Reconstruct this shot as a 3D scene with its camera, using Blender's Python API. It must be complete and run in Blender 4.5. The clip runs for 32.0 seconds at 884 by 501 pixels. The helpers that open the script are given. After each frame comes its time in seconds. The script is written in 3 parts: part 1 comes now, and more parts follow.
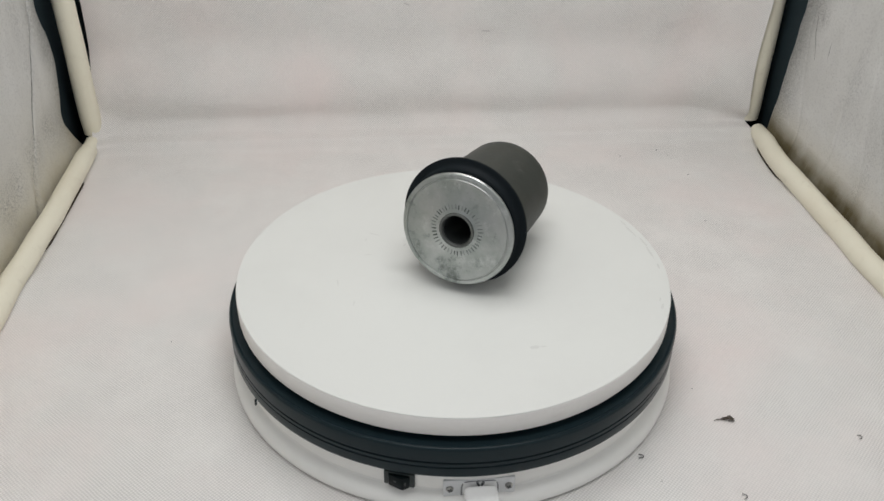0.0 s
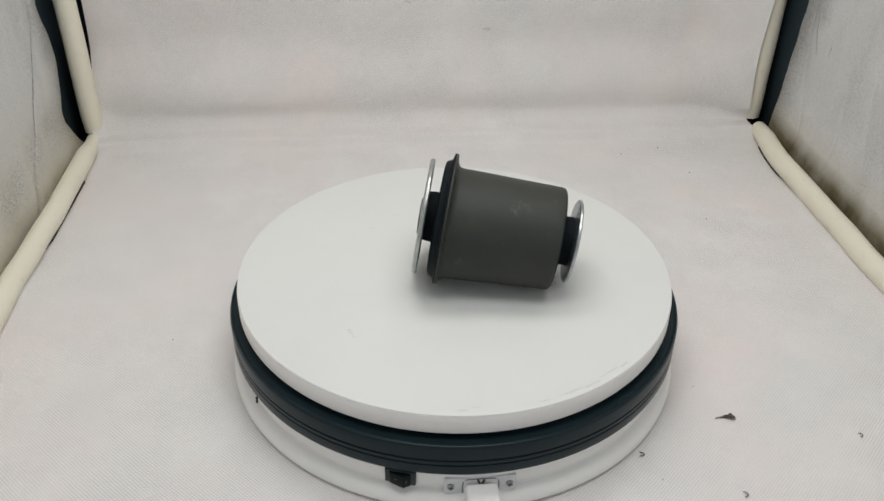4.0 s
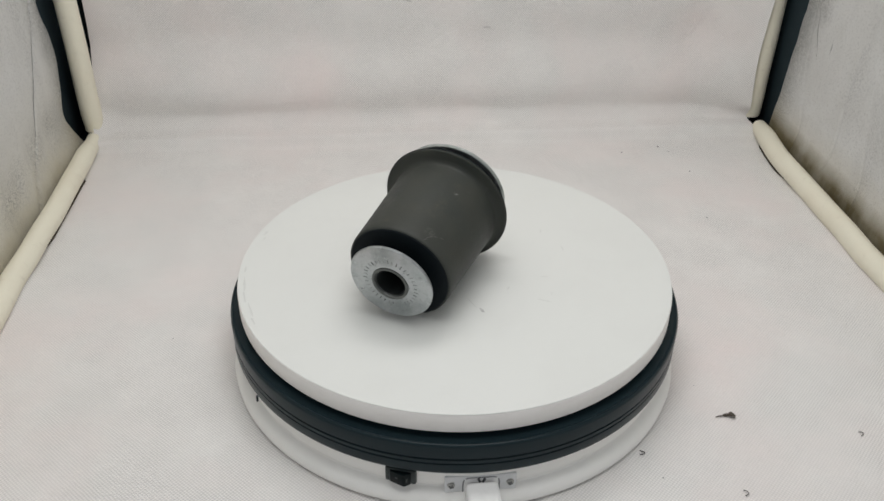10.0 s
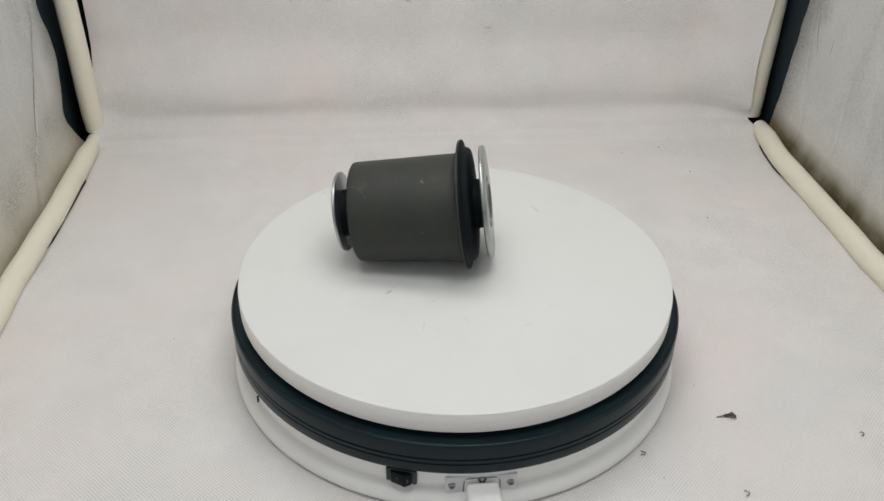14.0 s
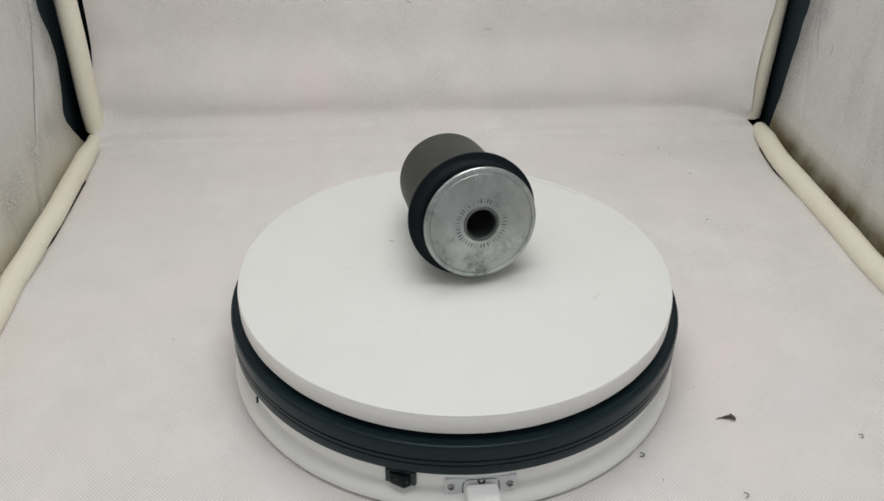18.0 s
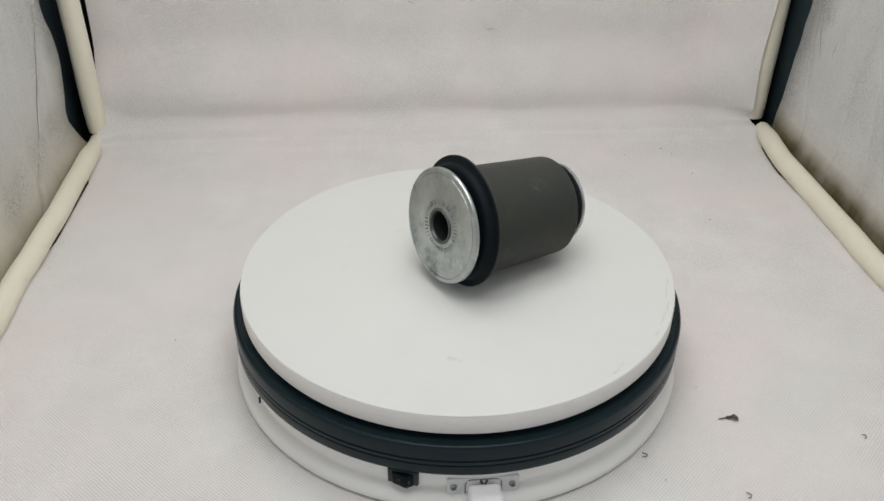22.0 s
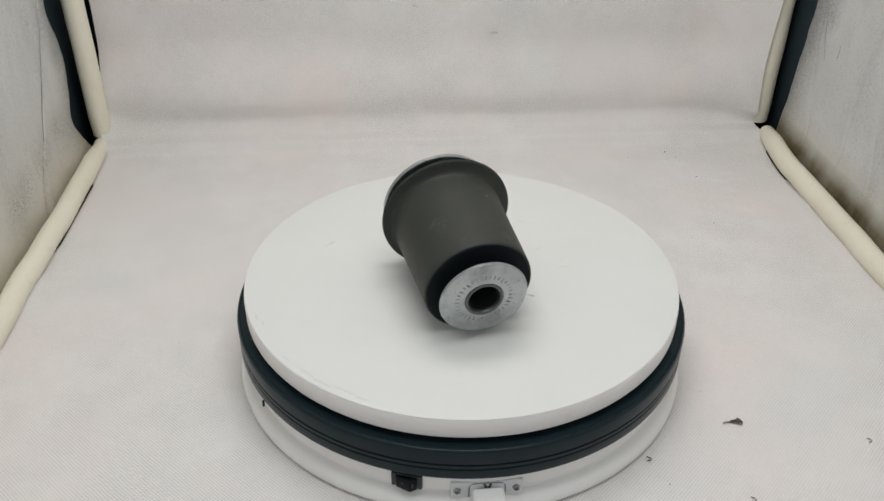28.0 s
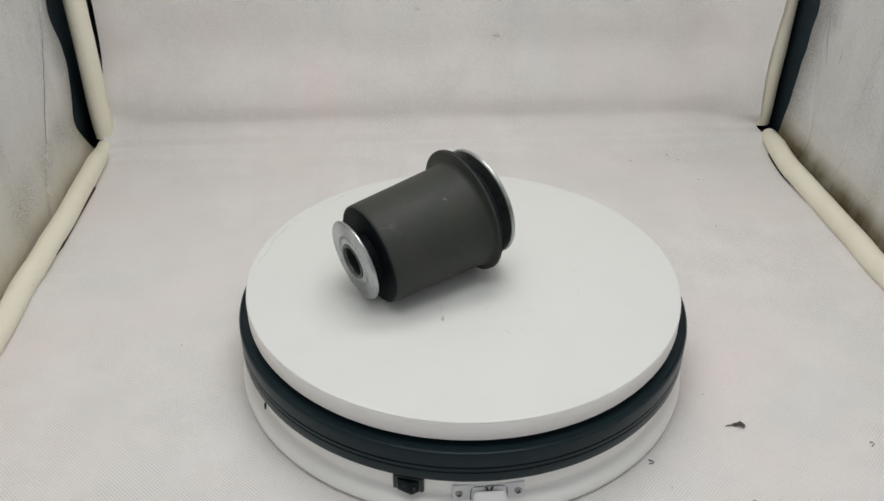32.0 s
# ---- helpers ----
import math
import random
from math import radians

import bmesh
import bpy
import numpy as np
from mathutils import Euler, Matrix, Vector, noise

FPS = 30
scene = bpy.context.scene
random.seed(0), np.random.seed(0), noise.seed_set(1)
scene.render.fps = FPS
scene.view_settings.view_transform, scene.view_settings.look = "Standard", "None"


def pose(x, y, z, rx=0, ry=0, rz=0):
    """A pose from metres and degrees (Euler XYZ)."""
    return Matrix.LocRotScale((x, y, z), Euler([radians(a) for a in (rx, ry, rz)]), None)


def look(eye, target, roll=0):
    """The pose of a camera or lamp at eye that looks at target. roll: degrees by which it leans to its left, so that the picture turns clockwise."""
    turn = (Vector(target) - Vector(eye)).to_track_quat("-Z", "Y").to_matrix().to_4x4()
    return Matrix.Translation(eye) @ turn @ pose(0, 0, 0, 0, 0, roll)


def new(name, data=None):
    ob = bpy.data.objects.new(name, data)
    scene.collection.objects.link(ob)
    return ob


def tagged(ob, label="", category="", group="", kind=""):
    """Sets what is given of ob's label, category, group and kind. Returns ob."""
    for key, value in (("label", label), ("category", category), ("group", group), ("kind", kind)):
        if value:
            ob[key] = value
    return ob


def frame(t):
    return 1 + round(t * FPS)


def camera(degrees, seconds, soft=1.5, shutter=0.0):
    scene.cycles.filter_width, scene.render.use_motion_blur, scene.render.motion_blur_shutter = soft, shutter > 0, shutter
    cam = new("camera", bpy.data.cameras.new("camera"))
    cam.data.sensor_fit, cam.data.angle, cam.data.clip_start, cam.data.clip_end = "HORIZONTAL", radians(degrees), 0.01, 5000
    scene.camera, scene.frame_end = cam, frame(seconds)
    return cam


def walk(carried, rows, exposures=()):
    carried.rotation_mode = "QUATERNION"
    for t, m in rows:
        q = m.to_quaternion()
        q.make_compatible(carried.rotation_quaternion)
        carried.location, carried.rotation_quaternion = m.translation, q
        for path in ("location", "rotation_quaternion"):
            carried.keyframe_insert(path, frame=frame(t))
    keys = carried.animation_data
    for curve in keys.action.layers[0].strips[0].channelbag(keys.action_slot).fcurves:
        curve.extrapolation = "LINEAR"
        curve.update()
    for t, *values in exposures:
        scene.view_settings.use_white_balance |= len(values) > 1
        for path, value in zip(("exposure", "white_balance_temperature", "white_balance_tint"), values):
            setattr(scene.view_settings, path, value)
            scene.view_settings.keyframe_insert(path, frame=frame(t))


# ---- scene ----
# A turntable in a fabric light box, with a rubber-and-steel bushing on it.
# Origin: on the cloth under the turntable's axis; x to the right, y to the back.

# ---- camera ----
cam = camera(54.52, 32.0, soft=1.6)
EYE = (-0.0427, -0.4145, 0.3392)
# seconds, yaw to the left, pitch up, roll, in degrees
TURNS = [
    (0, -4.966, -32.948, 0.728),
    (1, -4.916, -33.009, 0.714),
    (2, -4.902, -33.045, 0.729),
    (3, -4.891, -33.062, 0.723),
    (4, -4.889, -33.085, 0.689),
    (5, -4.888, -33.122, 0.666),
    (6, -4.883, -33.148, 0.687),
    (7, -4.871, -33.136, 0.717),
    (8, -4.873, -33.143, 0.698),
    (9, -4.878, -33.159, 0.654),
    (10, -4.858, -33.174, 0.668),
    (11, -4.838, -33.170, 0.685),
    (12, -4.831, -33.168, 0.637),
    (13, -4.828, -33.164, 0.618),
    (14, -4.815, -33.150, 0.611),
    (15, -4.813, -33.121, 0.666),
    (16, -4.830, -33.100, 0.705),
    (17, -4.842, -33.082, 0.739),
    (18, -4.835, -33.072, 0.739),
    (19, -4.791, -33.074, 0.718),
    (20, -4.741, -33.079, 0.690),
    (21, -4.683, -33.074, 0.640),
    (22, -4.648, -33.062, 0.619),
    (23, -4.592, -33.054, 0.618),
    (24, -4.547, -33.038, 0.593),
    (25, -4.499, -33.005, 0.583),
    (26, -4.446, -32.951, 0.554),
    (27, -4.388, -32.881, 0.511),
    (28, -4.345, -32.836, 0.487),
    (29, -4.305, -32.797, 0.454),
    (30, -4.266, -32.756, 0.466),
    (31, -4.220, -32.709, 0.447),
    (32, -4.190, -32.663, 0.455),
]


def aim(yaw, pitch, roll):
    y, p = radians(yaw), radians(pitch)
    way = Vector((-math.sin(y) * math.cos(p), math.cos(y) * math.cos(p), math.sin(p)))
    return look(EYE, Vector(EYE) + way, roll)


walk(cam, [(t, aim(a, b, c)) for t, a, b, c in TURNS])

# ---- light ----
world = bpy.data.worlds.new("room")
world.use_nodes = True
scene.world = world
world.node_tree.nodes["Background"].inputs[0].default_value = (0.93, 0.96, 1.0, 1)
world.node_tree.nodes["Background"].inputs[1].default_value = 0.40
scene.view_settings.exposure = 0.0


def panel_lamp(name, place, target, width, depth, watts, colour):
    data = bpy.data.lights.new(name, "AREA")
    data.shape, data.size, data.size_y = "RECTANGLE", width, depth
    data.energy, data.color = watts, colour
    ob = new(name, data)
    ob.matrix_world = look(place, target)
    return tagged(ob, "white strip of light diodes under the box top", "lamp", kind="structure")


panel_lamp("lamp_back", (0.0, 0.075, 0.585), (0.0, 0.075, 0.0), 0.36, 0.15, 1.02, (1.0, 0.982, 0.970))
panel_lamp("lamp_front", (0.0, -0.165, 0.585), (0.0, -0.165, 0.0), 0.36, 0.15, 0.94, (0.990, 0.993, 0.993))


# ---- materials ----
class Mat:
    """A node material with a principled shader, built up step by step."""

    def __init__(self, name, colour, rough=0.6, metal=0.0, spec=0.5):
        self.m = bpy.data.materials.new(name)
        self.m.use_nodes = True
        self.t = self.m.node_tree
        self.b = self.t.nodes["Principled BSDF"]
        self.b.inputs["Base Color"].default_value = (*colour, 1)
        self.b.inputs["Roughness"].default_value = rough
        self.b.inputs["Metallic"].default_value = metal
        self.b.inputs["Specular IOR Level"].default_value = spec
        self.colour = None
        self.base = colour
        self.height = None

    def node(self, kind, **values):
        n = self.t.nodes.new(kind)
        for key, value in values.items():
            n.inputs[key].default_value = value
        return n

    def link(self, a, b):
        self.t.links.new(a, b)

    def coords(self, which="Object", scale=(1, 1, 1), turn=0.0):
        c = self.t.nodes.new("ShaderNodeTexCoord")
        m = self.t.nodes.new("ShaderNodeMapping")
        m.inputs["Scale"].default_value = scale
        m.inputs["Rotation"].default_value = (0, 0, radians(turn))
        self.link(c.outputs[which], m.inputs["Vector"])
        return m.outputs["Vector"]

    def noise(self, scale, detail=4.0, rough=0.6, which="Object", stretch=(1, 1, 1)):
        n = self.node("ShaderNodeTexNoise", Scale=scale, Detail=detail, Roughness=rough)
        self.link(self.coords(which, stretch), n.inputs["Vector"])
        return n.outputs["Fac"]

    def ribs(self, scale, turn, distort=0.3, which="UV"):
        n = self.node("ShaderNodeTexWave", Scale=scale, Distortion=distort, Detail=2.0)
        n.inputs["Detail Scale"].default_value = 0.6
        self.link(self.coords(which, (0.582, 1, 1), turn), n.inputs["Vector"])
        return n.outputs["Fac"]

    def ramp(self, fac, lo, hi):
        n = self.node("ShaderNodeMapRange")
        n.inputs["From Min"].default_value, n.inputs["From Max"].default_value = lo, hi
        self.link(fac, n.inputs["Value"])
        return n.outputs["Result"]

    def times(self, a, b):
        n = self.t.nodes.new("ShaderNodeMath")
        n.operation = "MULTIPLY"
        self.link(a, n.inputs[0])
        self.link(b, n.inputs[1])
        return n.outputs[0]

    def tint(self, fac, colour, amount=1.0):
        """Mixes colour in where fac is high."""
        mix = self.t.nodes.new("ShaderNodeMix")
        mix.data_type = "RGBA"
        scaled = self.t.nodes.new("ShaderNodeMath")
        scaled.operation = "MULTIPLY"
        scaled.inputs[1].default_value = amount
        self.link(fac, scaled.inputs[0])
        self.link(scaled.outputs[0], mix.inputs["Factor"])
        if self.colour:
            self.link(self.colour, mix.inputs["A"])
        else:
            mix.inputs["A"].default_value = (*self.base, 1)
        mix.inputs["B"].default_value = (*colour, 1)
        self.colour = mix.outputs["Result"]
        self.link(self.colour, self.b.inputs["Base Color"])
        return self

    def gloss(self, fac, lo, hi):
        n = self.node("ShaderNodeMapRange")
        n.inputs["To Min"].default_value, n.inputs["To Max"].default_value = lo, hi
        self.link(fac, n.inputs["Value"])
        self.link(n.outputs["Result"], self.b.inputs["Roughness"])
        return self

    def bump(self, fac, strength, distance):
        n = self.node("ShaderNodeBump", Strength=strength, Distance=distance)
        self.link(fac, n.inputs["Height"])
        if self.height:
            self.link(self.height, n.inputs["Normal"])
        self.height = n.outputs["Normal"]
        self.link(self.height, self.b.inputs["Normal"])
        return self

    def worn_spot(self, centre, reach, colour, amount, grain=500.0):
        """A soft, grainy worn spot of that reach round a point of the thing."""
        c = self.t.nodes.new("ShaderNodeTexCoord")
        d = self.t.nodes.new("ShaderNodeVectorMath")
        d.operation = "DISTANCE"
        self.link(c.outputs["Object"], d.inputs[0])
        d.inputs[1].default_value = centre
        near = self.ramp(d.outputs["Value"], reach, reach * 0.15)
        return self.tint(self.times(near, self.ramp(self.noise(grain, 4.0, 0.75), 0.46, 0.64)), colour, amount)


def cloth_material():
    m = Mat("backdrop_cloth", (0.850, 0.828, 0.803), rough=0.85, spec=0.2)
    rib = m.ribs(212.0, 45.0, 1.5)
    cross = m.ribs(212.0, -45.0, 1.5)
    worn = m.ramp(m.noise(22.0, 3.0), 0.05, 0.60)
    m.tint(m.times(m.ramp(rib, 0.35, 0.9), worn), (0.42, 0.406, 0.398), 0.38)
    m.tint(m.times(m.ramp(cross, 0.35, 0.9), worn), (0.42, 0.406, 0.398), 0.36)
    m.tint(m.ramp(m.noise(9.0, 3.0), 0.45, 0.75), (0.81, 0.728, 0.706), 0.85)
    m.tint(m.ramp(m.noise(700.0, 3.0, 0.7), 0.45, 0.7), (0.55, 0.53, 0.515), 0.15)
    m.tint(m.ramp(m.noise(3.5, 4.0, 0.6), 0.45, 0.7), (0.72, 0.724, 0.709), 0.45)
    m.bump(rib, 0.3, 0.0003).bump(cross, 0.3, 0.0003)
    m.bump(m.noise(28.0, 3.0), 0.35, 0.004)
    return m.m


def silver_material(name, low_edge, cracked, spots):
    m = Mat(name, (0.725, 0.73, 0.715), rough=0.5, metal=0.35)
    m.tint(m.ramp(m.noise(11.0, 4.0), 0.42, 0.7), (0.60, 0.60, 0.575), 0.6)
    m.tint(m.ramp(m.noise(620.0, 3.0, 0.75), 0.52, 0.66), (0.34, 0.34, 0.335), 0.36)
    m.gloss(m.noise(40.0, 3.0), 0.42, 0.62)
    m.bump(m.noise(620.0, 3.0, 0.7), 0.5, 0.0007)
    m.bump(m.noise(26.0, 3.0, 0.5, "Object", (1, 1, 0.35)), 0.2, 0.005)
    edge = m.node("ShaderNodeSeparateXYZ")
    m.link(m.coords("UV"), edge.inputs[0])
    grain = m.ramp(m.noise(900.0, 3.0, 0.8), 0.40, 0.60)
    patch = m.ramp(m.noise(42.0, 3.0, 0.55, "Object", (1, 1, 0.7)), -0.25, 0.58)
    # worn silver coat: dark fabric along the back edge; browner towards the bottom
    m.tint(m.times(m.ramp(edge.outputs["X"], 0.925, 1.0), grain), (0.04, 0.045, 0.045), 0.9)
    crackle = m.times(m.ramp(m.noise(650.0, 4.0, 0.85), 0.47, 0.58), m.ramp(m.noise(21.0, 3.0, 0.6, "Object", (1, 1, 0.4)), 0.50, 0.72))
    m.tint(crackle, (0.16, 0.165, 0.165), cracked)
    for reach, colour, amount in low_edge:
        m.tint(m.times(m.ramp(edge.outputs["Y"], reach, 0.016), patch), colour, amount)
    for centre, reach in spots:
        m.worn_spot(centre, reach, (0.12, 0.125, 0.12), 0.70, 750.0)
    return m.m


def trim_material():
    m = Mat("cream_piping", (0.82, 0.785, 0.65), rough=0.65, spec=0.3)
    m.tint(m.ramp(m.noise(22.0, 4.0), 0.45, 0.75), (0.77, 0.715, 0.575), 0.7)
    m.tint(m.ramp(m.noise(120.0, 4.0), 0.6, 0.8), (0.55, 0.50, 0.40), 0.35)
    m.bump(m.noise(600.0, 2.0), 0.25, 0.0004).bump(m.noise(40.0, 3.0), 0.3, 0.003)
    return m.m


def black_fabric_material():
    m = Mat("black_fabric", (0.020, 0.033, 0.040), rough=0.8, spec=0.2)
    m.tint(m.ramp(m.noise(60.0, 4.0), 0.45, 0.75), (0.028, 0.042, 0.049), 0.8)
    m.bump(m.noise(700.0, 2.0), 0.4, 0.0004)
    return m.m


def foam_material():
    m = Mat("white_disc", (0.716, 0.726, 0.700), rough=0.55, spec=0.18)
    m.tint(m.ramp(m.noise(24.0, 5.0), 0.48, 0.8), (0.682, 0.688, 0.663), 0.6)
    m.tint(m.ramp(m.noise(300.0, 2.0), 0.7, 0.85), (0.60, 0.60, 0.58), 0.25)
    m.gloss(m.noise(60.0, 3.0), 0.38, 0.52)
    m.bump(m.noise(900.0, 2.0), 0.12, 0.0003)
    return m.m


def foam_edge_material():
    # own warm tone, but lifted far above the disc top for missing front light
    m = Mat("lifted_foam_edge", (0.90, 0.88, 0.85), rough=0.8, spec=0.2)
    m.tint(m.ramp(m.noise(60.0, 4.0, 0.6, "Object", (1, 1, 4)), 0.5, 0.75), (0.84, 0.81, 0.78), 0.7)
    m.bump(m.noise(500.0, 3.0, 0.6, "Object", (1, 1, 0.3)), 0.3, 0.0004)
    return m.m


def ring_material():
    m = Mat("black_plastic", (0.0105, 0.0215, 0.0265), rough=0.34, spec=0.17)
    m.tint(m.ramp(m.noise(45.0, 4.0), 0.5, 0.8), (0.014, 0.025, 0.029), 0.7)
    m.gloss(m.noise(90.0, 4.0), 0.24, 0.38)
    m.bump(m.noise(1400.0, 2.0), 0.15, 0.0002)
    return m.m


def base_material():
    m = Mat("white_plastic", (0.85, 0.843, 0.815), rough=0.40)
    m.tint(m.ramp(m.noise(30.0, 4.0), 0.5, 0.8), (0.80, 0.785, 0.755), 0.6)
    m.gloss(m.noise(50.0, 3.0), 0.38, 0.55)
    return m.m


def sleeve_material():
    m = Mat("phosphated_sleeve", (0.0355, 0.0395, 0.0345), rough=0.50, spec=0.26)
    m.tint(m.ramp(m.noise(38.0, 5.0), 0.45, 0.75), (0.048, 0.0495, 0.0405), 0.8)
    m.tint(m.ramp(m.noise(16.0, 3.0), 0.48, 0.66), (0.044, 0.0425, 0.0350), 0.5)
    m.tint(m.ramp(m.noise(260.0, 3.0, 0.7), 0.62, 0.8), (0.08, 0.08, 0.07), 0.35)
    m.gloss(m.noise(70.0, 4.0), 0.44, 0.62)
    m.bump(m.noise(800.0, 3.0), 0.25, 0.0003)
    return m


def rubber_material():
    m = Mat("black_rubber", (0.0060, 0.0095, 0.0120), rough=0.62, spec=0.12)
    m.tint(m.ramp(m.noise(120.0, 4.0), 0.5, 0.8), (0.011, 0.014, 0.017), 0.7)
    m.bump(m.noise(500.0, 3.0), 0.3, 0.0004)
    return m.m


def zinc_material():
    m = Mat("zinc_plate", (0.47, 0.49, 0.48), rough=0.40, metal=0.92)
    m.tint(m.ramp(m.noise(30.0, 5.0, 0.6), 0.40, 0.62), (0.30, 0.335, 0.312), 0.95)
    m.tint(m.ramp(m.noise(95.0, 6.0, 0.75), 0.54, 0.68), (0.62, 0.64, 0.63), 0.7)
    m.tint(m.ramp(m.noise(58.0, 7.0, 0.8), 0.54, 0.66), (0.13, 0.15, 0.14), 0.75)
    m.gloss(m.noise(60.0, 5.0), 0.20, 0.52)
    m.bump(m.noise(300.0, 4.0), 0.4, 0.0006)
    return m.m


def pale_zinc_material():
    m = Mat("bright_zinc_plate", (0.48, 0.50, 0.508), rough=0.34, metal=0.95)
    m.tint(m.ramp(m.noise(60.0, 5.0, 0.65), 0.44, 0.64), (0.32, 0.345, 0.35), 0.9)
    m.tint(m.ramp(m.noise(180.0, 5.0, 0.78), 0.55, 0.68), (0.22, 0.23, 0.23), 0.6)
    m.tint(m.ramp(m.noise(330.0, 4.0, 0.75), 0.58, 0.68), (0.62, 0.64, 0.65), 0.5)
    m.gloss(m.noise(130.0, 4.0), 0.20, 0.42)
    m.bump(m.noise(420.0, 4.0), 0.25, 0.0004)
    return m.m


def tooth_material(name, dark, pale):
    """Stamped teeth: dirt, and shade on their relief painted as dark and pale tones."""
    m = Mat(name, dark, rough=0.5, metal=0.75)
    n = m.t.nodes.new("ShaderNodeNewGeometry")
    m.tint(m.ramp(n.outputs["Random Per Island"], 0.2, 1.0), pale, 0.9)
    m.tint(m.ramp(m.noise(70.0, 2.0), 0.45, 0.62), pale, 0.7)
    return m.m


def plain_material(name, colour, rough=0.5, metal=0.0, spread=0.25, scale=200.0):
    m = Mat(name, colour, rough, metal)
    darker = tuple(v * (1 - spread) for v in colour)
    m.tint(m.ramp(m.noise(scale, 3.0), 0.45, 0.7), darker, 0.8)
    return m.m


CLOTH, TRIM, BLACK = cloth_material(), trim_material(), black_fabric_material()
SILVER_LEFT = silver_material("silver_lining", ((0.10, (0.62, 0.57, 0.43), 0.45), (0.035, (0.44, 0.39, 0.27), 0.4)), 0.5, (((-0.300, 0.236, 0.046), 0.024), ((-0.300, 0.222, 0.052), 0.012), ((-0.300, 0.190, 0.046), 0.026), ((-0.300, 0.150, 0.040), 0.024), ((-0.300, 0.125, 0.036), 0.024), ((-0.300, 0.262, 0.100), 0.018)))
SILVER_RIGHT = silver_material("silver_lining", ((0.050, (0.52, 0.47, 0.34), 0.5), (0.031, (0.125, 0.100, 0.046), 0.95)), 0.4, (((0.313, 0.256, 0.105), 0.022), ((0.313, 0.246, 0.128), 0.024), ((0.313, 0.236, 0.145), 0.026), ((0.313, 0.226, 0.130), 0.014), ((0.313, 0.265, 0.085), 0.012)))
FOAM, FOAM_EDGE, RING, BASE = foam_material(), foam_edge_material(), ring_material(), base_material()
SLEEVE_COAT = sleeve_material()
SLEEVE = SLEEVE_COAT.m
RUBBER, ZINC, ZINC_PALE = rubber_material(), zinc_material(), pale_zinc_material()
STEEL = plain_material("machined_steel", (0.42, 0.42, 0.40), 0.38, 0.95)
TUBE = plain_material("dull_steel", (0.145, 0.152, 0.146), 0.42, 0.8)
BORE = plain_material("dark_bore", (0.022, 0.026, 0.026), 0.6, 0.2)
NOTCH = tooth_material("stamped_notch", (0.10, 0.115, 0.11), (0.40, 0.42, 0.41))
NOTCH_SOFT = tooth_material("soft_notch", (0.19, 0.20, 0.20), (0.42, 0.44, 0.44))
GROOVE = plain_material("socket_groove", (0.22, 0.225, 0.23), 0.5)
GREY_PLATE = plain_material("grey_plate", (0.70, 0.71, 0.72), 0.4, 0.2, 0.12)
SOCKET = plain_material("socket_plastic", (0.10, 0.105, 0.11), 0.5)
SWITCH = plain_material("switch_plastic", (0.008, 0.017, 0.018), 0.34)
SWITCH_GLOSS = plain_material("rocker_plastic", (0.004, 0.008, 0.009), 0.28)
SWITCH_GLOSS.node_tree.nodes["Principled BSDF"].inputs["Specular IOR Level"].default_value = 0.10
SWITCH_MARK = plain_material("rocker_mark", (0.035, 0.042, 0.042), 0.5)
WHITE_PLUG = plain_material("plug_plastic", (0.84, 0.84, 0.83), 0.45, 0.0, 0.06)
LEAF = plain_material("dry_leaf", (0.085, 0.07, 0.055), 0.8, 0.0, 0.5)
LINT_PALE = plain_material("grey_thread", (0.15, 0.14, 0.135), 0.8)
LINT = plain_material("dark_thread", (0.05, 0.045, 0.045), 0.8)
SMUDGE = plain_material("grey_smudge", (0.650, 0.657, 0.633), 0.7, 0.0, 0.12, 900.0)
SMUDGE_DARK = plain_material("dark_smudge", (0.49, 0.49, 0.48), 0.7, 0.0, 0.3, 900.0)
SCUFF_BRIGHT = plain_material("bright_scuff", (0.17, 0.17, 0.16), 0.6, 0.0, 0.2, 700.0)
SCUFF = plain_material("pale_scuff", (0.095, 0.096, 0.086), 0.7, 0.0, 0.35, 700.0)
STAIN = plain_material("cloth_stain", (0.60, 0.58, 0.57), 0.9, 0.0, 0.15, 900.0)
COAT_LINE = plain_material("coat_line_tint", (0.20, 0.20, 0.19), 0.8, 0.0, 0.5, 400.0)
# stands for cream fabric in the gap, its shade mixed into the brown
GAP_SHADE = plain_material("gap_shade", (0.13, 0.105, 0.075), 0.8)
LED = plain_material("diode_cover", (0.85, 0.85, 0.83), 0.4)


# ---- mesh helpers ----
def mesh_of(name, bm, material, smooth=40):
    data = bpy.data.meshes.new(name)
    bmesh.ops.recalc_face_normals(bm, faces=bm.faces)
    bm.to_mesh(data)
    bm.free()
    data.materials.append(material)
    if smooth:
        for p in data.polygons:
            p.use_smooth = True
        data.set_sharp_from_angle(angle=radians(smooth))
    return data


def part(name, bm, material, parent, label="", smooth=40):
    ob = new(name, mesh_of(name, bm, material, smooth))
    ob.parent = parent
    return tagged(ob, label)


def thing(name, m, label, category, group="", kind=""):
    ob = new(name)
    ob.empty_display_size = 0.02
    ob.matrix_world = m
    return tagged(ob, label, category, group, kind)


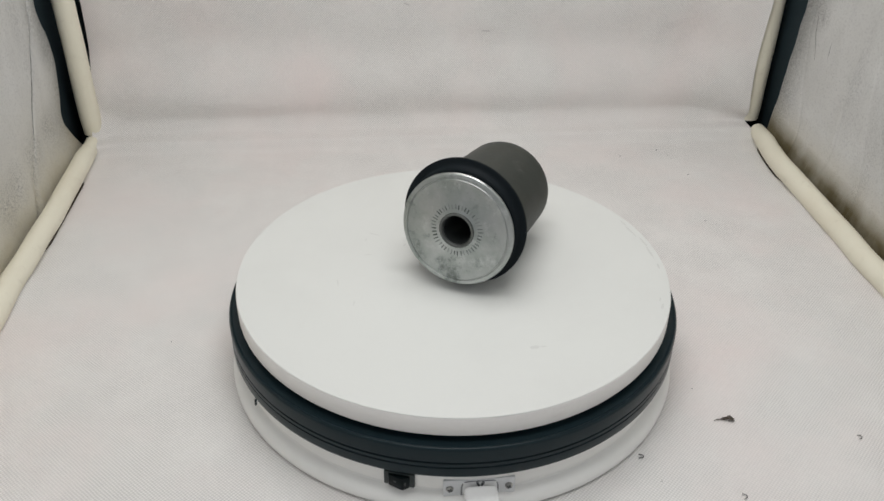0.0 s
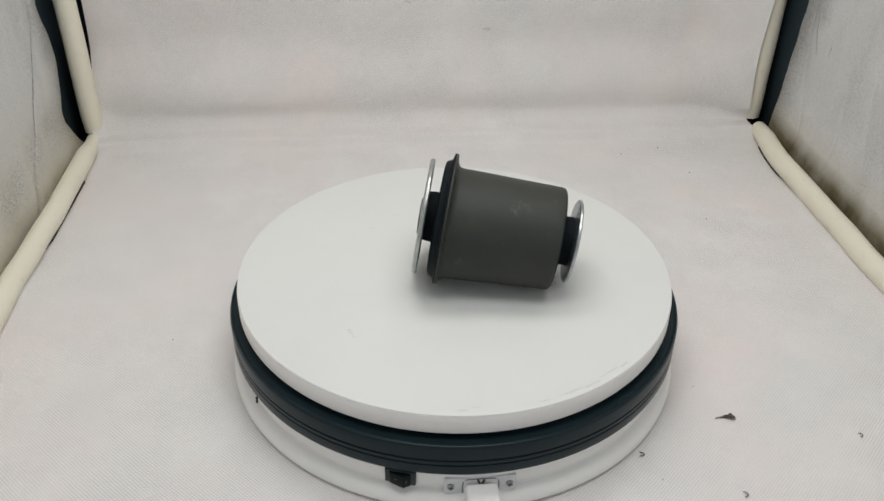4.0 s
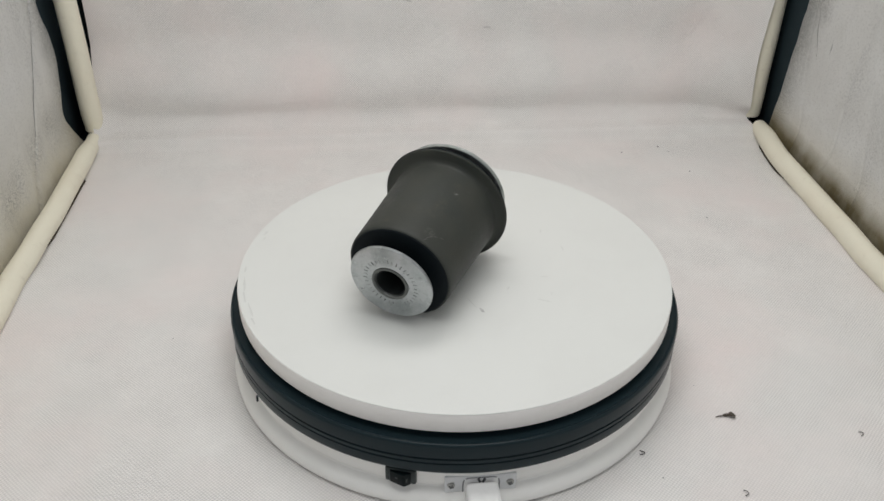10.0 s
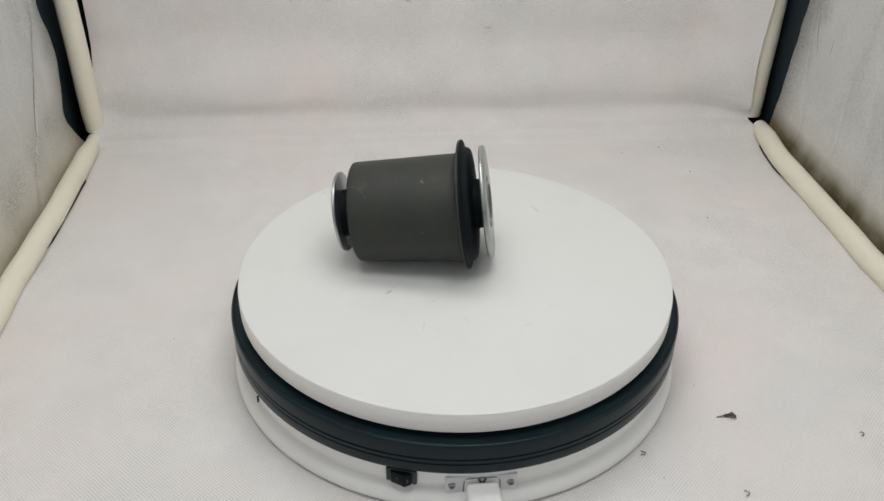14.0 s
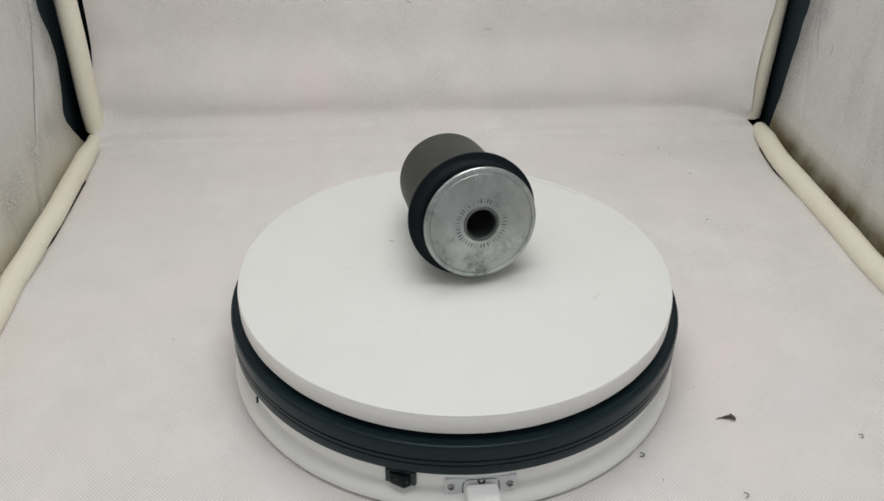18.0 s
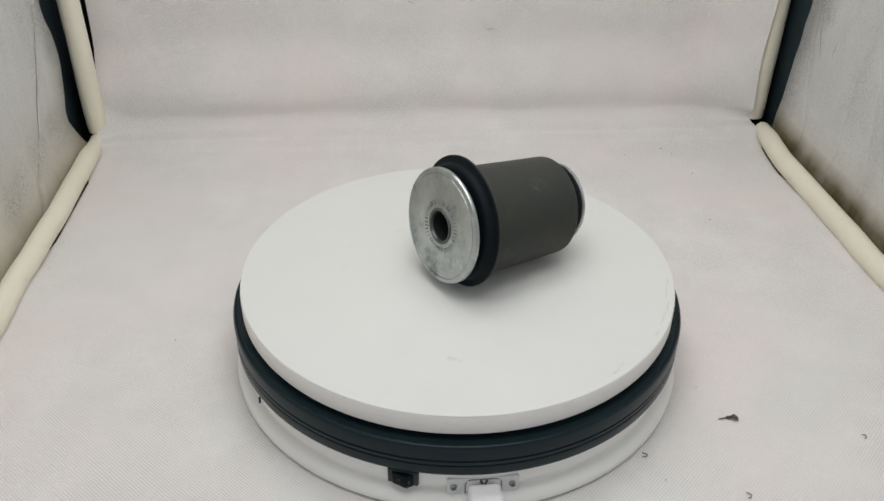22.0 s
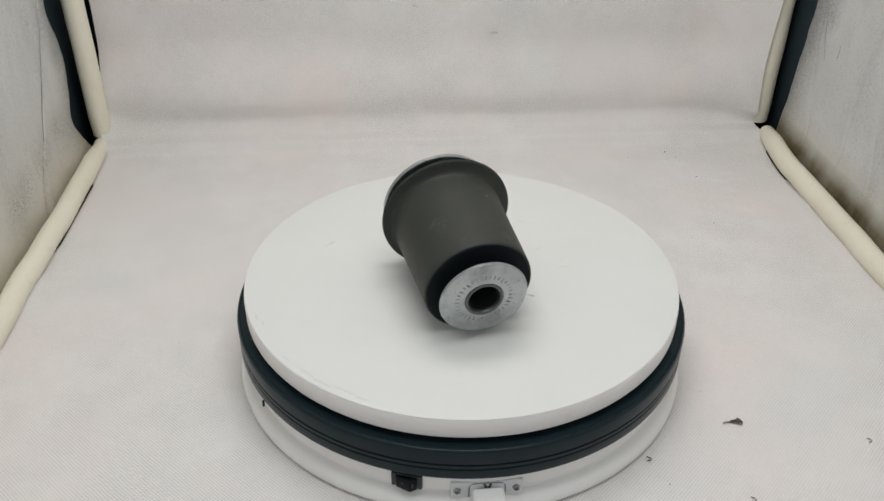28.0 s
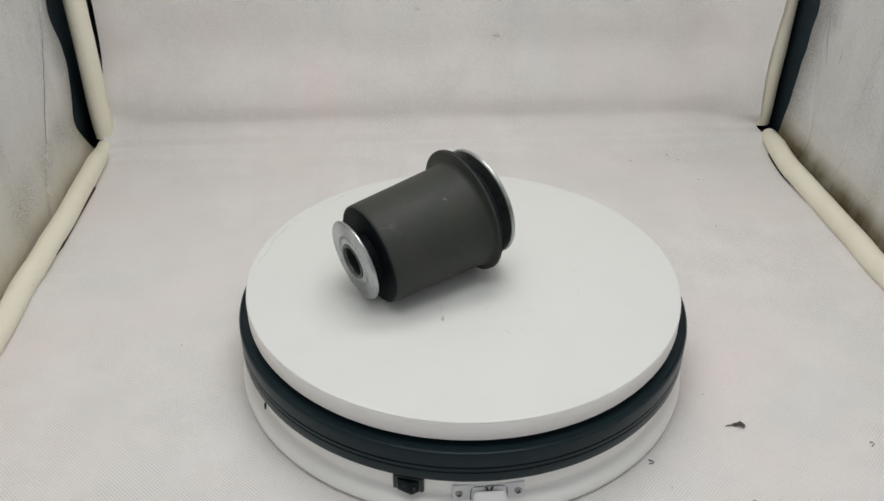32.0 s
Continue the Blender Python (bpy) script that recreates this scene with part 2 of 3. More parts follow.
def lathe(profile, segments=96, m=None, closed=True):
    """Turns a profile of (radius, height) about z; closed joins its last point to its first."""
    bm = bmesh.new()
    rings = []
    for r, h in profile:
        if r < 1e-6:
            rings.append([bm.verts.new((0, 0, h))])
        else:
            rings.append([bm.verts.new((r * math.cos(2 * math.pi * k / segments), r * math.sin(2 * math.pi * k / segments), h)) for k in range(segments)])
    pairs = list(zip(rings, rings[1:])) + ([(rings[-1], rings[0])] if closed else [])
    for a, b in pairs:
        for k in range(segments):
            j = (k + 1) % segments
            if len(a) == 1 and len(b) == 1:
                continue
            if len(a) == 1:
                bm.faces.new((a[0], b[k], b[j]))
            elif len(b) == 1:
                bm.faces.new((a[k], a[j], b[0]))
            else:
                bm.faces.new((a[k], a[j], b[j], b[k]))
    if m:
        bmesh.ops.transform(bm, matrix=m, verts=bm.verts)
    return bm


def block(x, y, z, bevel=0.0, m=None, segments=2):
    bm = bmesh.new()
    bmesh.ops.create_cube(bm, size=1.0)
    bmesh.ops.scale(bm, vec=(x, y, z), verts=bm.verts)
    if bevel:
        bmesh.ops.bevel(bm, geom=bm.edges[:], offset=bevel, segments=segments, affect="EDGES", profile=0.5)
    if m:
        bmesh.ops.transform(bm, matrix=m, verts=bm.verts)
    return bm


def tube(points, radius, sides=14, squash=None):
    """A round bar along points; radius may be a function of the index."""
    bm = bmesh.new()
    pts = [Vector(p) for p in points]
    rings = []
    side = None
    for i, p in enumerate(pts):
        way = (pts[min(i + 1, len(pts) - 1)] - pts[max(i - 1, 0)]).normalized()
        if side is None:
            side = way.orthogonal().normalized()
        side = (side - way * side.dot(way)).normalized()
        up = way.cross(side)
        r = radius(i) if callable(radius) else radius
        ring = []
        for k in range(sides):
            a = 2 * math.pi * k / sides
            ring.append(bm.verts.new(p + side * (r * math.cos(a)) + up * (r * math.sin(a))))
        rings.append(ring)
    for a, b in zip(rings, rings[1:]):
        for k in range(sides):
            j = (k + 1) % sides
            bm.faces.new((a[k], a[j], b[j], b[k]))
    bm.faces.new(rings[0][::-1])
    bm.faces.new(rings[-1])
    return bm


def sheet(us, vs, place, thick=0.0):
    """A grid of place(u, v), with a UV map in metres of u and v; thick gives it a back."""
    bm = bmesh.new()
    uv = bm.loops.layers.uv.new("UVMap")
    grid = [[bm.verts.new(place(u, v)) for v in vs] for u in us]
    for i in range(len(us) - 1):
        for j in range(len(vs) - 1):
            f = bm.faces.new((grid[i][j], grid[i + 1][j], grid[i + 1][j + 1], grid[i][j + 1]))
            for loop, (a, b) in zip(f.loops, ((i, j), (i + 1, j), (i + 1, j + 1), (i, j + 1))):
                loop[uv].uv = (us[a], vs[b])
    if thick:
        bmesh.ops.recalc_face_normals(bm, faces=bm.faces)
        bmesh.ops.solidify(bm, geom=bm.faces[:], thickness=thick)
    return bm


def steps(a, b, n):
    return [a + (b - a) * k / n for k in range(n + 1)]


def wob(x, y, z, scale):
    return noise.noise(Vector((x, y, z)) * scale)


# ---- light box ----
LEFT, RIGHT, BACK, FRONT, TOP = -0.298, 0.3095, 0.345, -0.31, 0.60


def setting(name, bm, material, label, smooth=40):
    ob = new(name, mesh_of(name, bm, material, smooth))
    return tagged(ob, label, name.split("_")[0], kind="structure")


def box_shell():
    w, d = RIGHT - LEFT + 0.05, BACK - FRONT
    mid = (LEFT + RIGHT) / 2, (BACK + FRONT) / 2
    t = 0.006
    tall = TOP + 0.011
    setting("floor", block(w - 0.004, d + 0.02, t, 0.001, pose(mid[0], mid[1] + 0.004, -0.008)), BLACK, "black fabric bottom panel of the light box")
    setting("wall_back", block(w + 0.012, t, tall, 0.001, pose(mid[0], BACK + 0.02, TOP / 2 - 0.0055)), BLACK, "black fabric back panel of the light box")
    setting("wall_left", block(t, d + 0.026, tall, 0.001, pose(LEFT - 0.025, mid[1] + 0.004, TOP / 2 - 0.0055)), BLACK, "black fabric side panel of the light box")
    setting("wall_right", block(t, d + 0.026, tall, 0.001, pose(RIGHT + 0.025, mid[1] + 0.004, TOP / 2 - 0.0055)), BLACK, "black fabric side panel of the light box")
    setting("ceiling", block(w, d + 0.02, t, 0.001, pose(mid[0], mid[1], TOP + 0.003)), plain_material("silver_top", (0.6, 0.6, 0.59), 0.45, 0.6, 0.15, 30.0), "silver top panel of the light box")


def table():
    """The plain table top on which the light box stands."""
    setting("ground", block(2.4, 2.0, 0.03, 0.004, pose(0.0, 0.0, -0.0262)), plain_material("table_top", (0.42, 0.40, 0.38), 0.5, 0.0, 0.1, 8.0), "plain grey table top under the light box")


def lining(name, x, side):
    """Loose silver lining of one side, with soft upright folds and a wavy back edge."""

    def place(u, v):
        if side < 0:
            back = 0.279 + 0.007 * math.sin((v - 0.06) * 65)
        else:
            back = max(0.264, 0.2752 - 0.12 * max(0.0, v - 0.03)) - 0.003 * max(0.0, 1 - v / 0.03)
        back += (0.010 * max(0.0, 1 - v / 0.03) if side < 0 else 0.0) + (0.0025 if side < 0 else 0.0012) * wob(v, side, 0.0, 60.0)
        y = FRONT + (back - FRONT) * u
        fold = 0.0024 * wob(y * 1.2, v * 0.35, side * 3.0, 16.0) + 0.0008 * wob(y, v * 0.6, side * 7.0, 46.0)
        crease = 0.0
        for at, lean, depth in ((0.157 if side < 0 else 0.222, -0.69 if side < 0 else -0.16, 0.0075 if side < 0 else 0.0016), (0.180, 0.20, 0.0016), (0.120, -0.08, 0.0012)):
            crease += depth * max(0.0, 1 - abs(y - at + lean * v - 0.01 * wob(v, at, side, 14.0)) / 0.0028) ** 1.5
        curl = 0.004 * max(0.0, (u - 0.93) / 0.07) ** 2
        low = -0.005 * max(0.0, 1 - v / 0.03)
        return (x + side * (0.003 + fold + crease * 0.6 + curl + low), y, 0.001 + v)

    bm = sheet(steps(0, 0.7, 50) + steps(0.702, 1, 149), [0.585 * (k / 90) ** 1.4 for k in range(91)], place, 0.0008)
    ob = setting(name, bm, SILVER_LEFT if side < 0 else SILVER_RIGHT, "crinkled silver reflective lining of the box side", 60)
    spread = np.array([v.co[:] for v in ob.data.vertices])
    # dark lines on the silver coat, from (y, z) to (y, z)
    # left: crease shade drawn as a dark line; right: cracked coat
    coat_lines = (((0.176, 0.028), (0.250, 0.135)),) if side < 0 else (((0.224, 0.092), (0.236, 0.132)), ((0.206, 0.100), (0.205, 0.116)))
    for k, (low, high) in enumerate(coat_lines):
        line = []
        for q in steps(0, 1, 24):
            y = low[0] + (high[0] - low[0]) * q + 0.0012 * wob(q * 0.3, k, side, 9.0)
            z = low[1] + (high[1] - low[1]) * q
            near = np.argsort((spread[:, 1] - y) ** 2 + (spread[:, 2] - z) ** 2)[:8]
            inner = spread[near, 0].max() if side < 0 else spread[near, 0].min()
            line.append((inner + 0.00005 * side, y, z))
        part("coat_line", tube(line, lambda i: 0.00032 * (1 - abs(i - 12) / 14), 5), COAT_LINE, ob, "thin dark line drawn on the silver coat")
    return ob


def cloth_profile():
    """Points (y, z) along the backdrop, from its front to its top."""
    line = [(y, 0.0) for y in steps(-0.335, 0.262, 60)]
    line += [(0.268, 0.0), (0.2718, 0.0003), (0.2738, 0.0012), (0.2755, 0.0029), (0.2770, 0.0048), (0.2785, 0.0066), (0.2801, 0.0079), (0.2826, 0.0085), (0.2865, 0.0085), (0.289, 0.0084), (0.2915, 0.0084), (0.294, 0.0085), (0.2965, 0.0089), (0.2987, 0.0096), (0.3005, 0.0110), (0.3022, 0.0127), (0.3038, 0.0147), (0.3054, 0.0170), (0.3063, 0.0196), (0.3066, 0.0225), (0.3064, 0.0260), (0.3060, 0.0305), (0.3062, 0.0365), (0.3078, 0.0440), (0.3110, 0.0525), (0.3150, 0.0610), (0.3184, 0.0700)]
    line += [(0.3222 + 0.012 * s, 0.079 + 0.50 * s) for s in steps(0, 1, 40)]
    return line


def backdrop():
    line = cloth_profile()
    run = [0.0]
    for a, b in zip(line, line[1:]):
        run.append(run[-1] + math.hypot(b[0] - a[0], b[1] - a[1]))

    def place(u, v):
        k = min(range(len(run)), key=lambda i: abs(run[i] - v))
        y, z = line[k]
        left = -0.2858 + (0.0051 * min(1.0, (y - 0.10) / 0.03, (0.235 - y) / 0.01) if 0.10 < y < 0.235 else 0.0) + 0.0008 * wob(y, z, 1.0, 25.0)
        right = 0.2975 - (0.0055 * min(1.0, (y - 0.175) / 0.03, (0.265 - y) / 0.01) if 0.175 < y < 0.265 else 0.0) + 0.0008 * wob(y, z, 5.0, 25.0)
        left -= min(0.0035, 0.0055 * max(0.0, (y - 0.225) / 0.07) ** 1.5)
        right += min(0.0050, 0.0095 * max(0.0, (y - 0.205) / 0.08) ** 1.5)
        if z > 0.0001:
            left += 0.0038 * min(1.0, max(0.0, z - 0.028) / 0.02) + 0.006 * min(0.10, max(0.0, z - 0.045)) + 0.010 * max(0.0, z - 0.145)
            right += -0.018 * min(0.12, max(0.0, z - 0.01)) - 0.0044 * math.exp(-((z - 0.055) / 0.055) ** 2)
        x = left + (right - left) * u
        if z > 0.0001:
            w = max(0.0, (u - 0.90) / 0.10) ** 2 * min(1.0, z / 0.02)
            y = y * (1 - w) + min(y, 0.2915) * w
            y -= 0.020 * max(0.0, (0.05 - u) / 0.05) ** 2 * min(1.0, z / 0.02) * max(0.0, 1 - max(0.0, z - 0.012) / 0.016)
        near = max(0.0, 1 - abs(y - 0.285) / 0.07)
        lift = 0.0012 * near * (wob(x * 0.5, y, 2.0, 18.0) + 0.3 * wob(x * 0.7, y, z + 4.0, 40.0))
        wave = 0.0016 * wob(x, y * 0.4, z * 1.4, 11.0) + 0.0006 * wob(x * 0.6, y, z * 2, 38.0)
        b = min(1.0, max(0.0, (z - 0.006) / 0.024))
        b = b * b * (3 - 2 * b)
        # the edges ride up on the piping, but for two stretches where they hang free
        free_right = min(1.0, max(0.0, (abs(y - 0.220) - 0.045) / 0.02))
        free_left = min(1.0, max(0.0, (abs(y - 0.1675) - 0.0675) / 0.02))
        edge = 0.0062 * (max(0.0, (u - 0.978) / 0.022) ** 2 * free_right + max(0.0, (0.022 - u) / 0.022) ** 2 * free_left) * min(1.0, max(0.0, (0.262 - y) / 0.02))
        return (x, y + b * (wave * 1.6 - 0.0015), z + 0.0008 + (1 - b) * (edge + max(-0.0006, lift + wave * (0.25 if y < 0.2 else 0.5)) * (0.0 if x * x + y * y < 0.0196 else 1.0)))

    ob = setting("backdrop", sheet(steps(0, 1, 110), run, place), CLOTH, "pale pinkish-grey woven backdrop cloth, softly creased at its bend", 80)
    for k, (x, z, ln, w) in enumerate(((0.0578, 0.0906, 0.0085, 0.0012), (-0.012, 0.1150, 0.0060, 0.0010), (0.118, 0.1280, 0.0050, 0.0009))):
        near = min(ob.data.vertices, key=lambda v: abs(v.co.x - x) + abs(v.co.z - z))
        bm = bmesh.new()
        bmesh.ops.create_circle(bm, cap_ends=True, segments=14, radius=0.5)
        for v in bm.verts:
            v.co *= 1 + 0.45 * noise.noise(v.co * 3 + Vector((k, 0, 0)))
        bmesh.ops.transform(bm, matrix=pose(x, near.co.y - 0.0007, z, 90, 2 + 20 * k, 0) @ Matrix.Diagonal((ln, w, 1, 1)), verts=bm.verts)
        part("stain", bm, STAIN, ob, "faint grey stain on the cloth", smooth=0)
    return ob


def piping():
    def bar(name, points, r):
        setting(name, tube(points, r, 16), TRIM, "cream padded piping along the seam of the light box", 80)

    def wavy(points, amount):
        return [(x + amount * wob(x, y, z, 22.0), y + amount * wob(y, z, x, 20.0), z + 0.5 * amount * wob(z, x, y, 24.0)) for x, y, z in points]

    def taper(y):
        """How far a floor bar has thinned out towards the back corner."""
        return max(0.0, min(1.0, (y - 0.255) / 0.030))

    ys = steps(-0.30, 0.292, 60)
    bar("trim_left", wavy([(-0.2859 - 0.0055 * max(0.0, (y - 0.225) / 0.07) ** 1.5, y, 0.0088 - 0.0028 * taper(y)) for y in ys], 0.0016), lambda i: 0.0079 - 0.0018 * taper(ys[i]))
    bar("trim_right", wavy([(0.2980 + 0.0095 * max(0.0, (y - 0.205) / 0.08) ** 1.5, y, 0.0088 - 0.0026 * taper(y)) for y in ys[:-1]], 0.0016), lambda i: 0.0083 - 0.0018 * taper(ys[i]))
    bar("trim_corner_left", wavy([(-0.2908, 0.300, z) for z in steps(0.0120, 0.59, 40)], 0.0010), lambda i: 0.0088 if i else 0.0080)
    bar("trim_corner_right", wavy([(0.3052, 0.302, z) for z in steps(0.0105, 0.59, 40)], 0.0010), lambda i: 0.0099 if i else 0.0092)


def gap_strips():
    """Brown strips added under the edges of the backdrop, with shade in their colour."""
    for name, x in (("trim_seam_left", -0.2845), ("trim_seam_right", 0.2965)):
        setting(name, block(0.022, 0.58, 0.0018, 0.0004, pose(x, -0.005, -0.0040)), GAP_SHADE, "brown strip added under the cloth edge, gap shade in its colour")


def binding():
    """Black fabric binding that closes the gap between lining and corner piping."""
    for name, x in (("trim_binding_left", LEFT - 0.0125), ("trim_binding_right", RIGHT + 0.0125)):
        setting(name, block(0.004, 0.10, 0.59, 0.001, pose(x, 0.306, 0.2955)), BLACK, "black fabric binding in the corner of the light box")


def diode_strips():
    for y in (0.075, -0.165):
        ob = thing("led_strip", pose(0.0, y, TOP), "white diode strip fixed under the box top", "lamp", "diode strips")
        part("housing", block(0.38, 0.17, 0.006, 0.001, pose(0, 0, -0.003)), GREY_PLATE, ob, "grey lamp housing")
        part("diffuser", block(0.36, 0.15, 0.003, 0.0008, pose(0, 0, -0.0075)), LED, ob, "white lamp cover")


table()
box_shell()
lining("lining_left", LEFT, -1)
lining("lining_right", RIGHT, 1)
backdrop()
piping()
gap_strips()
binding()
diode_strips()

# ---- turntable ----
DISC_TOP, DISC_LOW = 0.0572, 0.0453
FLOOR = 0.0


def ring_at(az, radius, z, spin=0.0):
    """A frame on the turntable's flank: local x along the flank, y inwards, z up."""
    a = radians(az)
    return pose(radius * math.cos(a), radius * math.sin(a), z, 0, 0, az + 90) @ pose(0, 0, 0, 0, spin, 0)


def screw(name, parent, m):
    ob = part(name, lathe([(0.0, -0.0012), (0.0010, -0.0011), (0.0017, -0.0007), (0.0019, 0.0), (0.0019, 0.0008), (0.0, 0.0008)], 24, m @ pose(0, 0, 0, -90), closed=False), STEEL, parent, "small round-headed steel screw")
    for spin in (20, 110):
        part("slot", block(0.0024, 0.0006, 0.0005, 0.0, m @ pose(0, -0.00125, 0, 0, spin, 0)), SOCKET, ob, smooth=0)
    return ob


def turntable():
    ob = thing("turntable", pose(0, 0, FLOOR), "white motorised turntable with a black grooved rim", "turntable")
    base = [(0.0, 0.0008), (0.1210, 0.0008), (0.1214, 0.0022), (0.1310, 0.0022), (0.1319, 0.0027), (0.1321, 0.0042), (0.1315, 0.0060), (0.1303, 0.0076), (0.1285, 0.0088), (0.1267, 0.0095), (0.1253, 0.0101), (0.1248, 0.0109), (0.1251, 0.0119), (0.1260, 0.0132), (0.1266, 0.0150), (0.1267, 0.0240), (0.0, 0.0240)]
    part("base", lathe(base, 160, pose(0, -0.0010, 0), closed=False), BASE, ob, "white plastic base with a flared foot", 30)
    rim = [(0.110, 0.0234), (0.1290, 0.0234), (0.1301, 0.0240), (0.1304, 0.0250), (0.1304, 0.0297), (0.1297, 0.0299), (0.1297, 0.0305), (0.1304, 0.0307), (0.1304, 0.0326), (0.1296, 0.0329), (0.110, 0.0329)]
    part("rim", lathe(rim, 160), RING, ob, "black grooved plastic rim", 25)
    platter = [(0.0, 0.0334), (0.1296, 0.0334), (0.1304, 0.0338), (0.1305, 0.0408), (0.1303, 0.0417), (0.1298, 0.0424), (0.1293, 0.0426), (0.1288, 0.0424), (0.1284, 0.0421), (0.1202, 0.0421), (0.1200, 0.0424), (0.1198, 0.0452), (0.0, 0.0452)]
    moving = part("platter", lathe(platter, 160, closed=False), RING, ob, "black revolving platter", 25)
    # rocker switch
    m = ring_at(-106.7, 0.1266, 0.0176)
    sw = part("switch", block(0.0155, 0.005, 0.0090, 0.0006, m), SWITCH, ob, "black rocker switch")
    bm = bmesh.new()
    outline = ((-0.0056, 0.0), (-0.0050, -0.0010), (0.0018, -0.0030), (0.0026, -0.0030), (0.0052, -0.0009), (0.0056, 0.0))
    ends = [[bm.verts.new((x, y - 0.0024, z)) for x, y in outline] for z in (-0.0040, 0.0034)]
    bm.faces.new(ends[0])
    bm.faces.new(ends[1][::-1])
    for k in range(len(outline)):
        n = (k + 1) % len(outline)
        bm.faces.new((ends[0][k], ends[0][n], ends[1][n], ends[1][k]))
    bmesh.ops.bevel(bm, geom=bm.edges[:], offset=0.0003, segments=2, affect="EDGES", profile=0.5)
    bmesh.ops.transform(bm, matrix=m, verts=bm.verts)
    part("rocker", bm, SWITCH_GLOSS, sw, "glossy black rocker, tipped to one side")
    part("mark", block(0.0016, 0.0004, 0.0009, 0.0, m @ pose(-0.0016, -0.0042, 0.0002, 0, 0, -17)), SWITCH_MARK, sw, smooth=0)
    part("mark", block(0.0009, 0.0004, 0.0020, 0.0, m @ pose(0.0036, -0.0046, -0.0002, 0, 0, 38)), SWITCH_MARK, sw, smooth=0)
    # socket plate
    m = ring_at(-89.1, 0.1268, 0.0134)
    plate = part("socket_plate", block(0.0355, 0.0022, 0.0122, 0.0008, m), GREY_PLATE, ob, "light grey socket plate with two screws")
    screw("screw", plate, m @ pose(-0.0146, -0.0012, 0.0008))
    screw("screw", plate, m @ pose(0.0146, -0.0012, 0.0008))
    arch = [(-0.0088, -0.0050), (-0.0088, 0.0008), (-0.0084, 0.0026), (-0.0074, 0.0039), (-0.0060, 0.0045), (0.0064, 0.0045), (0.0078, 0.0039), (0.0088, 0.0026), (0.0092, 0.0008), (0.0092, -0.0050)]
    part("socket_groove", tube([m @ Vector((x, -0.0010, z + 0.0004)) for x, z in arch], 0.00040, 8), GROOVE, plate, "grey arched groove round the socket")
    part("socket_face", block(0.0166, 0.0012, 0.0088, 0.0005, m @ pose(0.0002, -0.0009, 0.0002)), WHITE_PLUG, plate, "white socket insert")
    for x, a in ((-0.0010, -24), (0.0012, 24)):
        part("latch_mark", block(0.0011, 0.0006, 0.0026, 0.0, m @ pose(0.0002 + x, -0.0016, 0.0034, 0, a, 0)), SOCKET, plate, smooth=0)
    # nick of black tape under the rim
    part("tape_nick", block(0.0010, 0.0012, 0.0046, 0.0003, ring_at(-148.7, 0.1303, 0.0212, 8)), RING, ob, "short black tape end")
    return moving


PLATTER = turntable()


def plug():
    m = ring_at(-89.1, 0.1268, 0.0134)
    at = m @ pose(0.0004, -0.018, 0.0005)
    ob = thing("charging_cable", Matrix.Translation((at.translation.x, at.translation.y, 0.0)), "white cable with its plug in the turntable socket", "cable")
    rel = ob.matrix_world.inverted() @ m
    part("plug", block(0.0164, 0.030, 0.0088, 0.0024, rel @ pose(0.0002, -0.0175, -0.0001), 3), WHITE_PLUG, ob, "white moulded plug")
    run = [rel @ Vector((0.0004 + 0.004 * s * s, -0.030 - 0.15 * s, 0.0008 - 0.0112 * min(1.0, 2.2 * s) ** 1.3)) for s in steps(0, 1, 24)]
    part("cord", tube(run, 0.0022, 12), WHITE_PLUG, ob, "white round cord")
    return ob


plug()


